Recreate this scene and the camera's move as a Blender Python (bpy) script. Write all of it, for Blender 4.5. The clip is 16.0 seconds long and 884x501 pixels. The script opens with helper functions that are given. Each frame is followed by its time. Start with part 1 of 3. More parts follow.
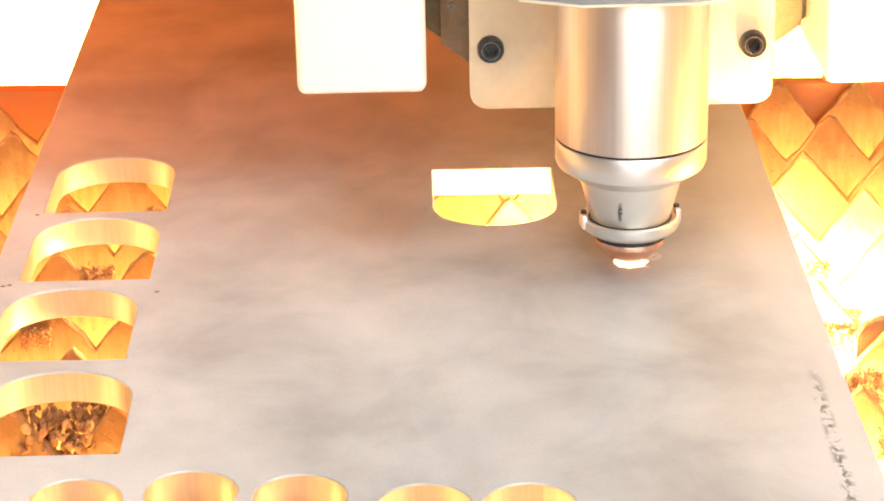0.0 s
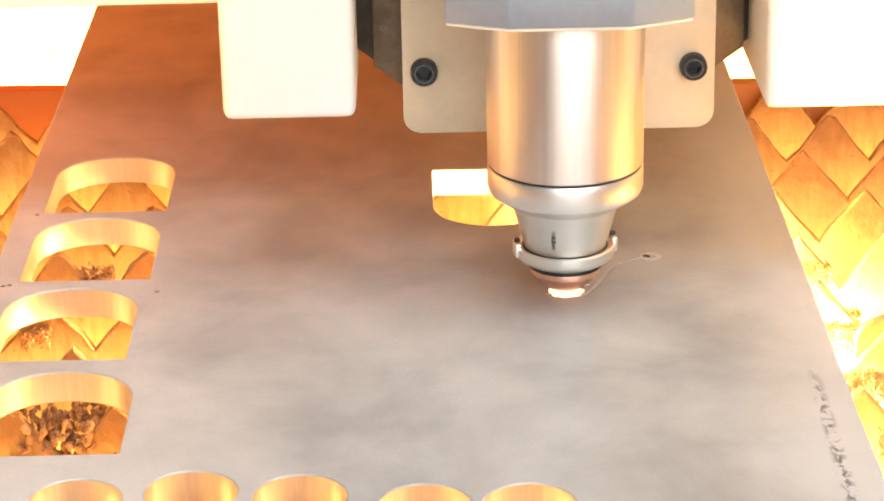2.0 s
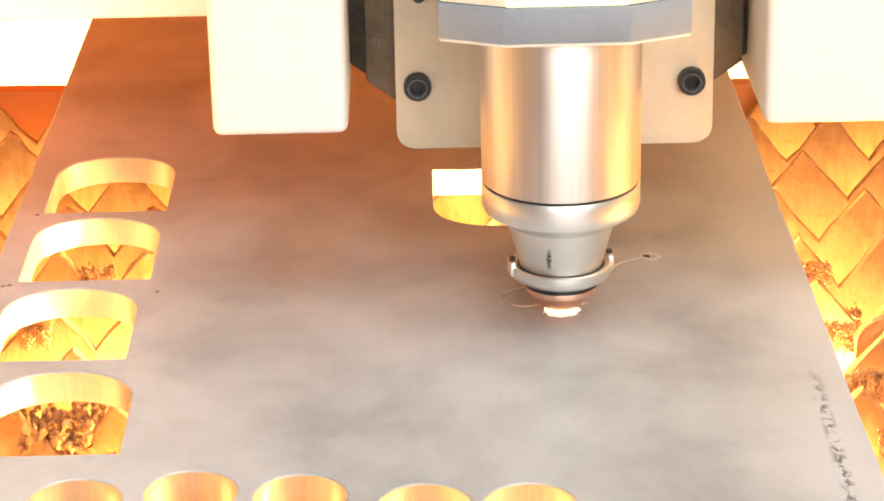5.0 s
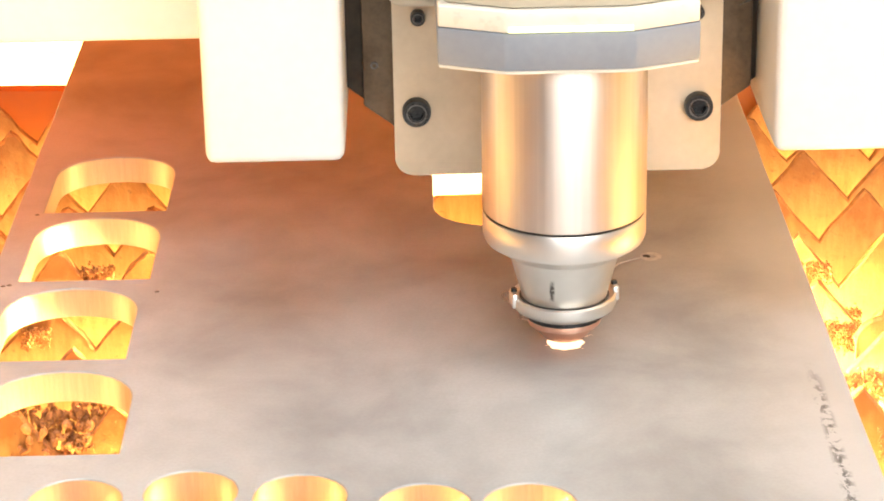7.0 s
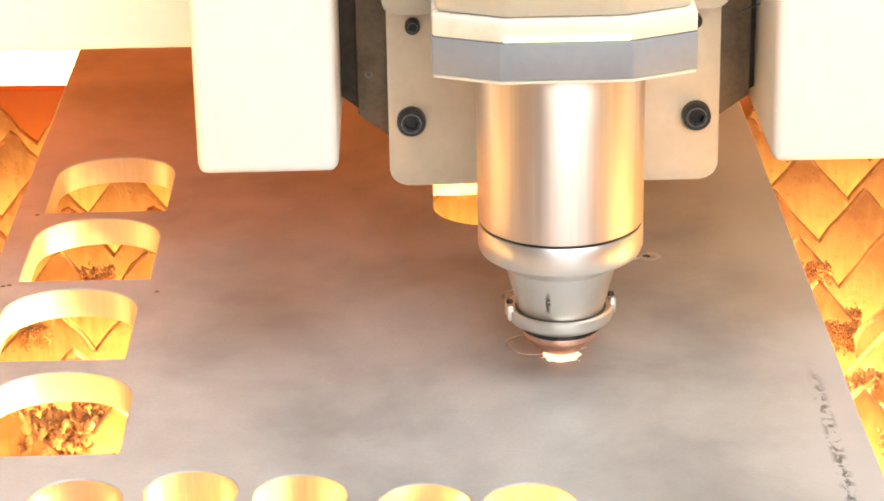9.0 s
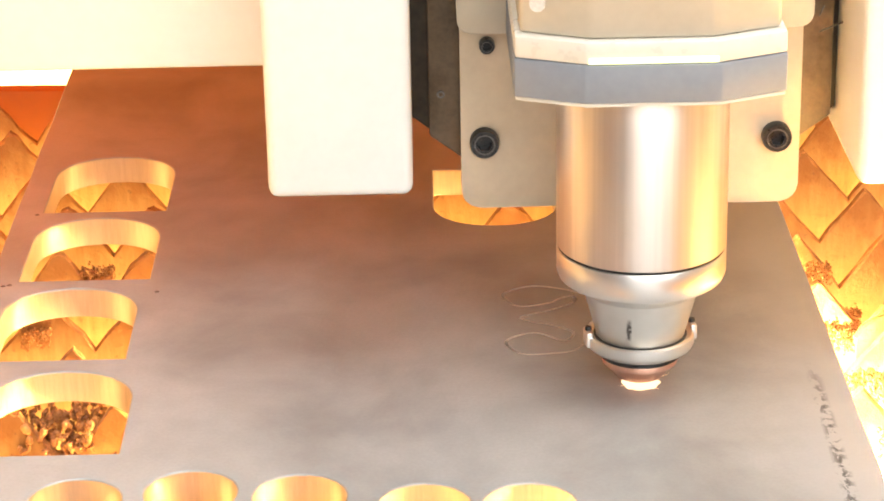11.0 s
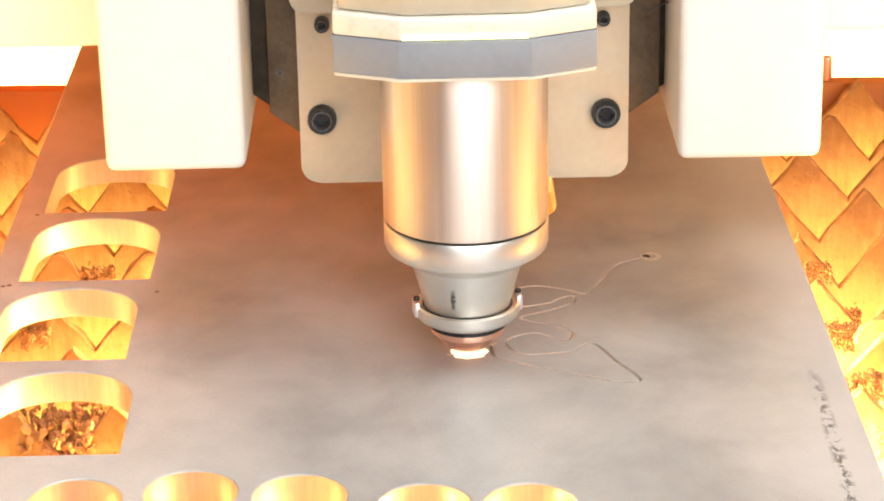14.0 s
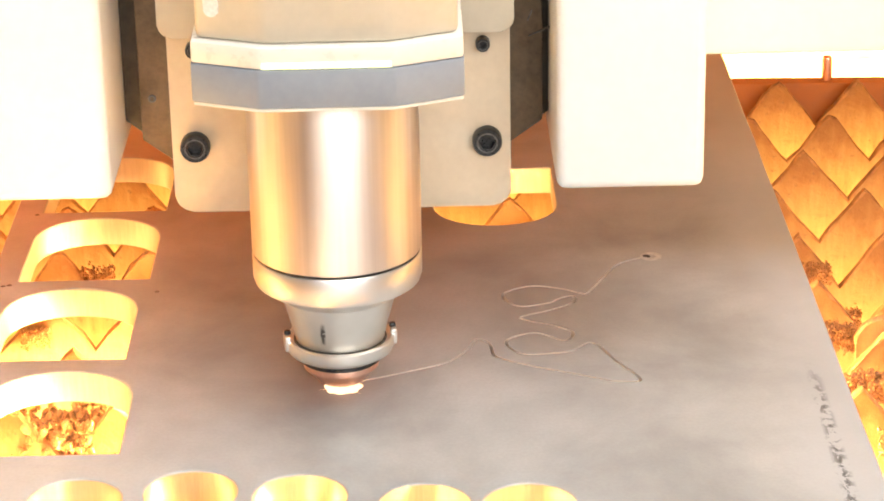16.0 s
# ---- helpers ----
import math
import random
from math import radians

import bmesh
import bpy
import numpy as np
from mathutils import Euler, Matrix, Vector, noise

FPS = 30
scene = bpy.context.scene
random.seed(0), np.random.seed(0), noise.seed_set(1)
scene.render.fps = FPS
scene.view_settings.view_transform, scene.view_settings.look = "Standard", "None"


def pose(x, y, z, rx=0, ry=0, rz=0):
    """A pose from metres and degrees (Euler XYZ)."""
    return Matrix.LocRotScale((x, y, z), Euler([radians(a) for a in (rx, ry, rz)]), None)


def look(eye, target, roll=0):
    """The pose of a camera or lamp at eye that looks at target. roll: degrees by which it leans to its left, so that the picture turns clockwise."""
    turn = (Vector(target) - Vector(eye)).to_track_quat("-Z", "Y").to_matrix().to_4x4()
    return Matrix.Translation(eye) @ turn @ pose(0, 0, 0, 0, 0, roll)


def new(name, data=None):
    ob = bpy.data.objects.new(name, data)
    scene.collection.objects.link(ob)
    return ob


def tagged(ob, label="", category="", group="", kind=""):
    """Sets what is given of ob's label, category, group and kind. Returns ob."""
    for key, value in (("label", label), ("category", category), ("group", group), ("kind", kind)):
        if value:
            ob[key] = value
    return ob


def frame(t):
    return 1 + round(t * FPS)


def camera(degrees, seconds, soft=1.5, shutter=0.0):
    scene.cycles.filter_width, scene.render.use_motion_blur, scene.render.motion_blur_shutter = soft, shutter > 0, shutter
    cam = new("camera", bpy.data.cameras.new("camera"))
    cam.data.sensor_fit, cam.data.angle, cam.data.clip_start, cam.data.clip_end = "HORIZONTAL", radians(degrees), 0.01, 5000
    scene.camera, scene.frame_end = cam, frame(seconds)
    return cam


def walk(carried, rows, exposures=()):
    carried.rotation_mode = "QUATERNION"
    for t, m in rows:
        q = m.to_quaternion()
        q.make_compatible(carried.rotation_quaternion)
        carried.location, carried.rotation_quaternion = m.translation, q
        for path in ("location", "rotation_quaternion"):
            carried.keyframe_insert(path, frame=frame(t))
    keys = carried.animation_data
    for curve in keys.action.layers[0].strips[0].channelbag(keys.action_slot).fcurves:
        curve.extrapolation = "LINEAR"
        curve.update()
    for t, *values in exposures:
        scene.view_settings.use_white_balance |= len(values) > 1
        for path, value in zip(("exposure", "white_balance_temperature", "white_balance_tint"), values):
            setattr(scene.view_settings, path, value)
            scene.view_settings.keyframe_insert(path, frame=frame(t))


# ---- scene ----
import collections

from mathutils import geometry

# camera: stands still, a long lens looking down on the cutting table
cam = camera(19.77, 16.0, soft=1.8)
EYE = (0.0, -0.56, 0.3243)
AIM = (0.0059, 0.2273, 0.0040)
POSE = look(EYE, AIM, -1.097)
walk(cam, [(0.0, POSE), (16.0, POSE)], exposures=[(t, e, 6780, 6.8) for t, e in (
    (0.0, 0.08), (0.5, 0.03), (1.0, -0.10), (2.0, -0.12), (3.0, -0.08), (4.0, -0.08), (6.5, 0.0), (7.0, 0.02), (7.5, -0.28), (8.0, -0.14),
    (8.5, -0.08), (9.0, -0.12), (11.5, -0.18), (12.0, -0.20), (12.5, -0.17), (13.0, -0.13), (13.5, -0.10), (14.0, -0.08), (15.0, -0.11), (16.0, -0.10))])

# place of the cutting point on the sheet, time by time
TRACK = [
    (0.0, 0.0685, 0.2232), (0.5, 0.0639, 0.2192), (1.0, 0.0585, 0.2079), (1.5, 0.0533, 0.1972),
    (1.62, 0.0519, 0.1954), (1.76, 0.0499, 0.1964),
    (2.0, 0.0455, 0.1996), (2.5, 0.0348, 0.2029), (3.0, 0.0254, 0.1968), (3.5, 0.0295, 0.1868),
    (4.0, 0.0400, 0.1888), (4.2, 0.0433, 0.1922), (4.5, 0.0478, 0.1940), (4.75, 0.0476, 0.1888),
    (5.1, 0.0402, 0.1832), (5.5, 0.0303, 0.1778), (5.8, 0.0330, 0.1745), (6.05, 0.0385, 0.1718),
    (6.3, 0.0429, 0.1686), (6.5, 0.0461, 0.1649), (7.0, 0.0428, 0.1589), (7.5, 0.0342, 0.1653),
    (8.0, 0.0250, 0.1597), (8.5, 0.0293, 0.1497), (9.0, 0.0411, 0.1499), (9.2, 0.0452, 0.1512),
    (9.6, 0.0512, 0.1570), (10.3, 0.0578, 0.1430), (10.95, 0.0640, 0.1288), (11.3, 0.0561, 0.1284),
    (11.5, 0.0517, 0.1306), (12.0, 0.0409, 0.1361), (12.5, 0.0308, 0.1413), (13.0, 0.0212, 0.1483),
    (13.3, 0.0199, 0.1565), (13.5, 0.0188, 0.1594), (13.75, 0.0156, 0.1614), (14.0, 0.0128, 0.1538), (14.5, 0.0064, 0.1447), (15.0, -0.0045, 0.1391),
    (15.5, -0.0147, 0.1346), (16.0, -0.0256, 0.1304),
]

# ---- world and light ----
world = bpy.data.worlds.new("sky")
scene.world = world
world.use_nodes = True
wn = world.node_tree.nodes
sky = wn.new("ShaderNodeTexSky")
sky.sky_type = "NISHITA"
sky.sun_disc = False
sky.sun_elevation, sky.sun_rotation = radians(40), radians(160)
world.node_tree.links.new(sky.outputs[0], wn["Background"].inputs[0])
wn["Background"].inputs[1].default_value = 0.1


def area_lamp(name, size, power, colour, eye, target):
    data = bpy.data.lights.new(name, "AREA")
    data.shape, data.size, data.size_y = "RECTANGLE", size[0], size[1]
    data.energy, data.color = power, colour
    ob = new(name, data)
    ob.matrix_world = look(eye, target)
    return ob


FRONT_LIGHT_POWER = 84
TOP_LIGHT_POWER = 92
GLOW = 13.5
# lamp added behind the camera to brighten front faces; no such window is known
area_lamp("added_front_light", (2.6, 1.5), FRONT_LIGHT_POWER, (1.0, 0.985, 0.98), (0.6, -2.36, 1.25), (0, 0, 0.1))
# overhead lamp added out of view; the ceiling opening is made to suit it
area_lamp("added_top_light", (2.6, 1.3), TOP_LIGHT_POWER, (1.0, 0.985, 0.98), (0.60, -0.15, 2.49), (0.60, -0.15, 0))


# ---- materials ----
def material(name):
    m = bpy.data.materials.new(name)
    m.use_nodes = True
    nt = m.node_tree
    return m, nt, nt.nodes["Principled BSDF"]


def link(nt, a, b):
    nt.links.new(a, b)


def coords(nt, scale=(1, 1, 1), turn=0.0):
    tc = nt.nodes.new("ShaderNodeTexCoord")
    mp = nt.nodes.new("ShaderNodeMapping")
    mp.inputs["Scale"].default_value = scale
    mp.inputs["Rotation"].default_value = (0, 0, turn)
    link(nt, tc.outputs["Object"], mp.inputs[0])
    return mp.outputs[0]


def noise_tex(nt, vec, scale, detail=4.0, rough=0.55, distort=0.0):
    n = nt.nodes.new("ShaderNodeTexNoise")
    n.inputs["Scale"].default_value = scale
    n.inputs["Detail"].default_value = detail
    n.inputs["Roughness"].default_value = rough
    n.inputs["Distortion"].default_value = distort
    link(nt, vec, n.inputs["Vector"])
    return n.outputs["Fac"]


def ramp(nt, fac, stops):
    r = nt.nodes.new("ShaderNodeValToRGB")
    e = r.color_ramp.elements
    while len(e) < len(stops):
        e.new(0.5)
    for i, (p, c) in enumerate(stops):
        e[i].position = p
        e[i].color = (*c, 1) if len(c) == 3 else c
    link(nt, fac, r.inputs[0])
    return r.outputs[0]


def mix(nt, fac, a, b, how="MIX"):
    n = nt.nodes.new("ShaderNodeMix")
    n.data_type, n.blend_type = "RGBA", how
    for sock, v in ((n.inputs[0], fac), (n.inputs[6], a), (n.inputs[7], b)):
        if isinstance(v, (int, float)):
            sock.default_value = v
        elif isinstance(v, tuple):
            sock.default_value = (*v, 1)
        else:
            link(nt, v, sock)
    return n.outputs[2]


def value(nt, op, a, b=0.0, c=0.0):
    n = nt.nodes.new("ShaderNodeMath")
    n.operation = op
    for sock, v in zip(n.inputs, (a, b, c)):
        if isinstance(v, (int, float)):
            sock.default_value = v
        else:
            link(nt, v, sock)
    return n.outputs[0]


def bump(nt, bsdf, height, strength, distance):
    b = nt.nodes.new("ShaderNodeBump")
    b.inputs["Strength"].default_value = strength
    b.inputs["Distance"].default_value = distance
    link(nt, height, b.inputs["Height"])
    link(nt, b.outputs[0], bsdf.inputs["Normal"])


def grey(v):
    return (v, v, v)


def plain(name, dark, light, scale, roughness=(0.4, 0.6), metal=0.0, relief=0.2, depth=0.0005, stretch=(1, 1, 1), coat=0.0):
    """A surface in two tones with grain at two scales."""
    m, nt, b = material(name)
    v = coords(nt, stretch)
    big = noise_tex(nt, v, scale, 5)
    fine = noise_tex(nt, v, scale * 9, 3)
    f = value(nt, "ADD", value(nt, "MULTIPLY", big, 0.65), value(nt, "MULTIPLY", fine, 0.35))
    link(nt, ramp(nt, f, [(0.32, dark), (0.68, light)]), b.inputs["Base Color"])
    link(nt, ramp(nt, fine, [(0.3, grey(roughness[0])), (0.7, grey(roughness[1]))]), b.inputs["Roughness"])
    b.inputs["Metallic"].default_value = metal
    b.inputs["Coat Weight"].default_value = coat
    if relief:
        bump(nt, b, f, relief, depth)
    return m


def sheet_material():
    """Hot-rolled steel: grey mill scale, clouded smears, a streak of black scuffs along one edge."""
    m, nt, b = material("mill_scale_steel")
    v = coords(nt)
    cloud = noise_tex(nt, coords(nt, (0.95, 0.8, 1), 0.3), 20, 5, 0.58, 0.35)
    broad = noise_tex(nt, v, 10, 4, 0.55, 0.15)
    streak = noise_tex(nt, coords(nt, (14, 50, 14), 0.12), 2.2, 5, 0.65, 0.3)
    grain = noise_tex(nt, v, 900, 2)
    f = value(nt, "ADD", value(nt, "MULTIPLY", cloud, 0.5), value(nt, "MULTIPLY", broad, 0.5))
    base = ramp(nt, f, [(0.33, (0.225, 0.222, 0.22)), (0.44, (0.315, 0.313, 0.31)), (0.54, (0.405, 0.404, 0.40)), (0.64, (0.465, 0.464, 0.46))])
    base = mix(nt, ramp(nt, streak, [(0.60, grey(0)), (0.80, grey(0.25))]), base, (0.24, 0.22, 0.21))
    base = mix(nt, ramp(nt, grain, [(0.35, grey(0.12)), (0.65, grey(0))]), base, (0.20, 0.19, 0.18))
    # a paler blue-grey strip beside the long edge
    sep0 = nt.nodes.new("ShaderNodeSeparateXYZ")
    link(nt, v, sep0.inputs[0])
    pale_strip = value(nt, "ADD", sep0.outputs[0], value(nt, "MULTIPLY", value(nt, "SUBTRACT", broad, 0.5), 0.03))
    pale_strip = ramp(nt, value(nt, "MULTIPLY", value(nt, "SUBTRACT", pale_strip, 0.090), 30.0), [(0.2, grey(0)), (0.8, grey(0.6))])
    base = mix(nt, pale_strip, base, (0.40, 0.41, 0.435))
    # black scuffs in a broken line beside the long edge
    sep = nt.nodes.new("ShaderNodeSeparateXYZ")
    link(nt, v, sep.inputs[0])
    off = value(nt, "ABSOLUTE", value(nt, "SUBTRACT", value(nt, "SUBTRACT", sep.outputs[0], value(nt, "MULTIPLY", sep.outputs[1], 0.021)), 0.1136))
    near = value(nt, "SUBTRACT", 1.0, value(nt, "MULTIPLY", off, 390.0))
    near = value(nt, "MAXIMUM", near, 0.0)
    below = value(nt, "MULTIPLY", value(nt, "SUBTRACT", 0.142, sep.outputs[1]), 30.0)
    below = value(nt, "MINIMUM", value(nt, "MAXIMUM", below, 0.0), 1.0)
    dots = noise_tex(nt, coords(nt, (1.6, 1.0, 1)), 150, 5, 0.7, 0.5)
    scuff = value(nt, "MULTIPLY", value(nt, "MULTIPLY", near, below), ramp(nt, dots, [(0.48, grey(0)), (0.54, grey(1))]))
    base = mix(nt, value(nt, "MINIMUM", scuff, 0.85), base, (0.03, 0.03, 0.03))
    link(nt, base, b.inputs["Base Color"])
    b.inputs["Metallic"].default_value = 0.25
    link(nt, ramp(nt, f, [(0.3, grey(0.48)), (0.7, grey(0.40))]), b.inputs["Roughness"])
    bump(nt, b, value(nt, "ADD", value(nt, "MULTIPLY", grain, 0.35), cloud), 0.10, 0.0006)
    return m


def slat_material():
    """Scorched steel slats, tan and rust, crusted with slag; falloff of the glow painted up the teeth."""
    m, nt, b = material("scorched_and_shaded_slat_steel")
    v = coords(nt)
    big = noise_tex(nt, v, 55, 6, 0.65, 0.6)
    fine = noise_tex(nt, v, 420, 4, 0.6)
    runs = noise_tex(nt, coords(nt, (3.0, 1, 0.5)), 110, 4)
    f = value(nt, "ADD", value(nt, "MULTIPLY", big, 0.6), value(nt, "MULTIPLY", runs, 0.4))
    base = ramp(nt, f, [(0.30, (0.22, 0.13, 0.06)), (0.44, (0.40, 0.25, 0.11)), (0.64, (0.56, 0.40, 0.20))])
    # falloff of the light from below painted in: dark rust tone towards the tips
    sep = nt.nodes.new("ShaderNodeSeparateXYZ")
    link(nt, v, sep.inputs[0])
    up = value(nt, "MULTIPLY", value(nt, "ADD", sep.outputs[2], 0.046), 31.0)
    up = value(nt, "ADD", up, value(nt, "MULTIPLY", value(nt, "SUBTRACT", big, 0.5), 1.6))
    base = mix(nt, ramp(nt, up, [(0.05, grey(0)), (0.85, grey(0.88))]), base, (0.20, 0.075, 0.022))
    base = mix(nt, ramp(nt, fine, [(0.62, grey(0)), (0.74, grey(0.6))]), base, (0.10, 0.06, 0.04))
    link(nt, base, b.inputs["Base Color"])
    b.inputs["Metallic"].default_value = 0.35
    b.inputs["Roughness"].default_value = 0.5
    bump(nt, b, value(nt, "ADD", big, value(nt, "MULTIPLY", fine, 0.4)), 0.5, 0.002)
    return m


def brushed_material():
    """Turned aluminium with fine lines and small dull patches."""
    m, nt, b = material("turned_aluminium")
    drag = noise_tex(nt, coords(nt, (420, 420, 4)), 1.0, 3)
    link(nt, ramp(nt, drag, [(0.3, (0.72, 0.63, 0.56)), (0.7, (0.84, 0.74, 0.67))]), b.inputs["Base Color"])
    b.inputs["Metallic"].default_value = 1.0
    link(nt, ramp(nt, noise_tex(nt, coords(nt, (170, 170, 2)), 1.0, 2), [(0.3, grey(0.40)), (0.7, grey(0.50))]), b.inputs["Roughness"])
    tan = nt.nodes.new("ShaderNodeTangent")
    tan.direction_type, tan.axis = "RADIAL", "Z"
    link(nt, tan.outputs[0], b.inputs["Tangent"])
    b.inputs["Anisotropic"].default_value = 0.5
    b.inputs["Anisotropic Rotation"].default_value = 0.25
    return m


def scuffed_steel():
    """Satin steel with one short dark scorch mark low on the front."""
    m, nt, b = material("scuffed_satin_steel")
    v = coords(nt)
    tone = noise_tex(nt, v, 60, 3)
    base = ramp(nt, tone, [(0.3, (0.78, 0.76, 0.72)), (0.7, (0.88, 0.86, 0.83))])
    sep = nt.nodes.new("ShaderNodeSeparateXYZ")
    link(nt, v, sep.inputs[0])
    across = value(nt, "SUBTRACT", 1.0, value(nt, "MULTIPLY", value(nt, "ABSOLUTE", value(nt, "ADD", sep.outputs[0], 0.0045)), 1100.0))
    along = value(nt, "SUBTRACT", 1.0, value(nt, "MULTIPLY", value(nt, "ABSOLUTE", value(nt, "SUBTRACT", sep.outputs[2], 0.0232)), 230.0))
    front = value(nt, "LESS_THAN", sep.outputs[1], 0.0)
    mark = value(nt, "MULTIPLY", value(nt, "MULTIPLY", value(nt, "MAXIMUM", across, 0.0), value(nt, "MAXIMUM", along, 0.0)), front)
    mark = value(nt, "MULTIPLY", mark, ramp(nt, noise_tex(nt, v, 700, 3), [(0.38, grey(0.3)), (0.55, grey(2.2))]))
    link(nt, mix(nt, value(nt, "MINIMUM", mark, 0.85), base, (0.05, 0.04, 0.035)), b.inputs["Base Color"])
    b.inputs["Metallic"].default_value = 1.0
    b.inputs["Roughness"].default_value = 0.36
    return m


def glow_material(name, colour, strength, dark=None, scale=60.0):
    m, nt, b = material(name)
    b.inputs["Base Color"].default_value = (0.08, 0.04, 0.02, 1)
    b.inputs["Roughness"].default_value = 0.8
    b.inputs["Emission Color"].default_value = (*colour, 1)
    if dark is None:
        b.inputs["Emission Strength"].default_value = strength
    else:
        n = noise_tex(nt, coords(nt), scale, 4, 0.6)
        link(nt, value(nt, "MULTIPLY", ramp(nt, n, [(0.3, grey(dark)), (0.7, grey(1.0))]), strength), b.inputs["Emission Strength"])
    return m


M_SHEET = sheet_material()
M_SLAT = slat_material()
M_ALU = brushed_material()
M_WHITE = plain("white_powder_coat", (0.83, 0.82, 0.79), (0.89, 0.88, 0.85), 30, (0.35, 0.5), 0, 0.06, 0.0003)
M_CREAM = plain("cream_plastic", (0.70, 0.66, 0.58), (0.80, 0.76, 0.68), 25, (0.25, 0.4), 0, 0.04, 0.0003)
M_TAN = plain("aged_cream_paint", (0.50, 0.44, 0.34), (0.60, 0.53, 0.42), 25, (0.35, 0.5), 0, 0.05, 0.0003)
M_GREY = plain("blue_grey_plastic", (0.22, 0.245, 0.29), (0.28, 0.305, 0.35), 40, (0.4, 0.55), 0, 0.05, 0.0003)
M_PLATE = plain("anodised_plate", (0.64, 0.53, 0.39), (0.74, 0.63, 0.48), 45, (0.4, 0.55), 0.2, 0.06, 0.0004)
M_DARK = plain("dark_housing", (0.02, 0.016, 0.012), (0.08, 0.062, 0.045), 50, (0.4, 0.6), 0.2, 0.2, 0.0006)
M_BLACK = plain("black_oxide_steel", (0.02, 0.02, 0.022), (0.06, 0.06, 0.06), 200, (0.25, 0.4), 0.7, 0.1, 0.0002)
M_BROWN = plain("dusty_brown_paint", (0.06, 0.04, 0.024), (0.18, 0.125, 0.08), 60, (0.5, 0.7), 0.2, 0.3, 0.0006)
M_WORN = plain("worn_black_steel", (0.08, 0.077, 0.073), (0.22, 0.21, 0.20), 500, (0.3, 0.45), 0.8, 0.1, 0.0002)
M_COPPER = plain("scorched_copper", (0.80, 0.42, 0.29), (0.94, 0.60, 0.47), 120, (0.28, 0.42), 1.0, 0.15, 0.0003)
M_STEEL = plain("polished_steel", (0.80, 0.78, 0.75), (0.88, 0.86, 0.83), 12, (0.36, 0.38), 1.0, 0.0, 0.0003)
M_CONE = scuffed_steel()
M_CERAMIC = plain("white_ceramic", (0.70, 0.68, 0.64), (0.82, 0.80, 0.76), 120, (0.2, 0.35), 0.0, 0.05, 0.0002)
M_FRAME = plain("painted_bed_frame", (0.72, 0.60, 0.38), (0.82, 0.71, 0.48), 28, (0.45, 0.65), 0, 0.15, 0.0006)
M_CUTFACE = plain("laser_cut_face", (0.48, 0.38, 0.28), (0.60, 0.49, 0.37), 7.0, (0.28, 0.45), 0.5, 0.15, 0.0006, (110, 110, 9))
M_CUT = plain("bright_cut_edge", (0.70, 0.62, 0.55), (0.95, 0.88, 0.80), 75, (0.3, 0.5), 0.5, 0.2, 0.0003)
M_SPATTER = plain("grey_spatter", (0.40, 0.38, 0.36), (0.62, 0.60, 0.56), 400, (0.5, 0.7), 0.3, 0.4, 0.0003)
M_WALL = plain("workshop_wall_paint", (0.26, 0.25, 0.24), (0.33, 0.32, 0.30), 2.0, (0.7, 0.85), 0, 0.2, 0.002)
M_AMBER_BOUNCE = plain("amber_bounce_tint", (0.62, 0.14, 0.022), (0.72, 0.18, 0.03), 2.0, (0.6, 0.75), 0, 0.1, 0.002)
M_FLOOR = plain("workshop_concrete", (0.20, 0.19, 0.18), (0.32, 0.31, 0.29), 3.0, (0.6, 0.8), 0, 0.3, 0.003)
# next three: tones picked for the bounce of added plates onto the sheet
M_ORANGE_TINT = plain("orange_brown_tint", (0.42, 0.14, 0.038), (0.52, 0.18, 0.054), 30, (0.6, 0.8), 0.1, 0.2, 0.001)
M_BROWN_BOUNCE = plain("brown_bounce_tint", (0.31, 0.18, 0.135), (0.40, 0.24, 0.18), 30, (0.6, 0.8), 0.1, 0.2, 0.001)
M_GREY_BOUNCE = plain("grey_bounce_tint", (0.20, 0.185, 0.21), (0.27, 0.25, 0.28), 30, (0.6, 0.8), 0.1, 0.2, 0.001)
M_TRAY = plain("rusty_tray", (0.14, 0.07, 0.04), (0.34, 0.20, 0.10), 30, (0.6, 0.8), 0.2, 0.4, 0.002)
# glow added over the whole tray, standing in for light of the sparks
M_TRAY_GLOW = glow_material("tray_glow", (1.0, 0.59, 0.19), GLOW, 0.35, 40)
M_FLASH = glow_material("white_hot_metal", (1.0, 0.70, 0.46), 2.3)
M_LED = glow_material("work_light_glow", (0.97, 1.0, 0.55), 2.6)
M_CRUST = plain("slag_crust", (0.14, 0.045, 0.016), (0.50, 0.24, 0.09), 160, (0.55, 0.8), 0.1, 0.6, 0.001)
M_SPARK = glow_material("flying_sparks", (1.0, 0.62, 0.24), 3800.0)


# ---- mesh helpers ----
def finish(bm, name, mat, smooth=True, angle=35):
    me = bpy.data.meshes.new(name)
    bmesh.ops.recalc_face_normals(bm, faces=bm.faces)
    if smooth:
        for f in bm.faces:
            f.smooth = True
        for e in bm.edges:
            if len(e.link_faces) == 2 and e.calc_face_angle(0) > radians(angle):
                e.smooth = False
    bm.to_mesh(me)
    bm.free()
    me.materials.append(mat)
    return me


def part(name, bm, mat, parent=None, label="", smooth=True):
    ob = new(name, finish(bm, name, mat, smooth))
    ob.parent = parent
    if label:
        ob["label"] = label
    return ob


def empty(name, x=0.0, y=0.0, z=0.0):
    ob = new(name)
    ob.location = (x, y, z)
    ob.empty_display_size = 0.02
    return ob


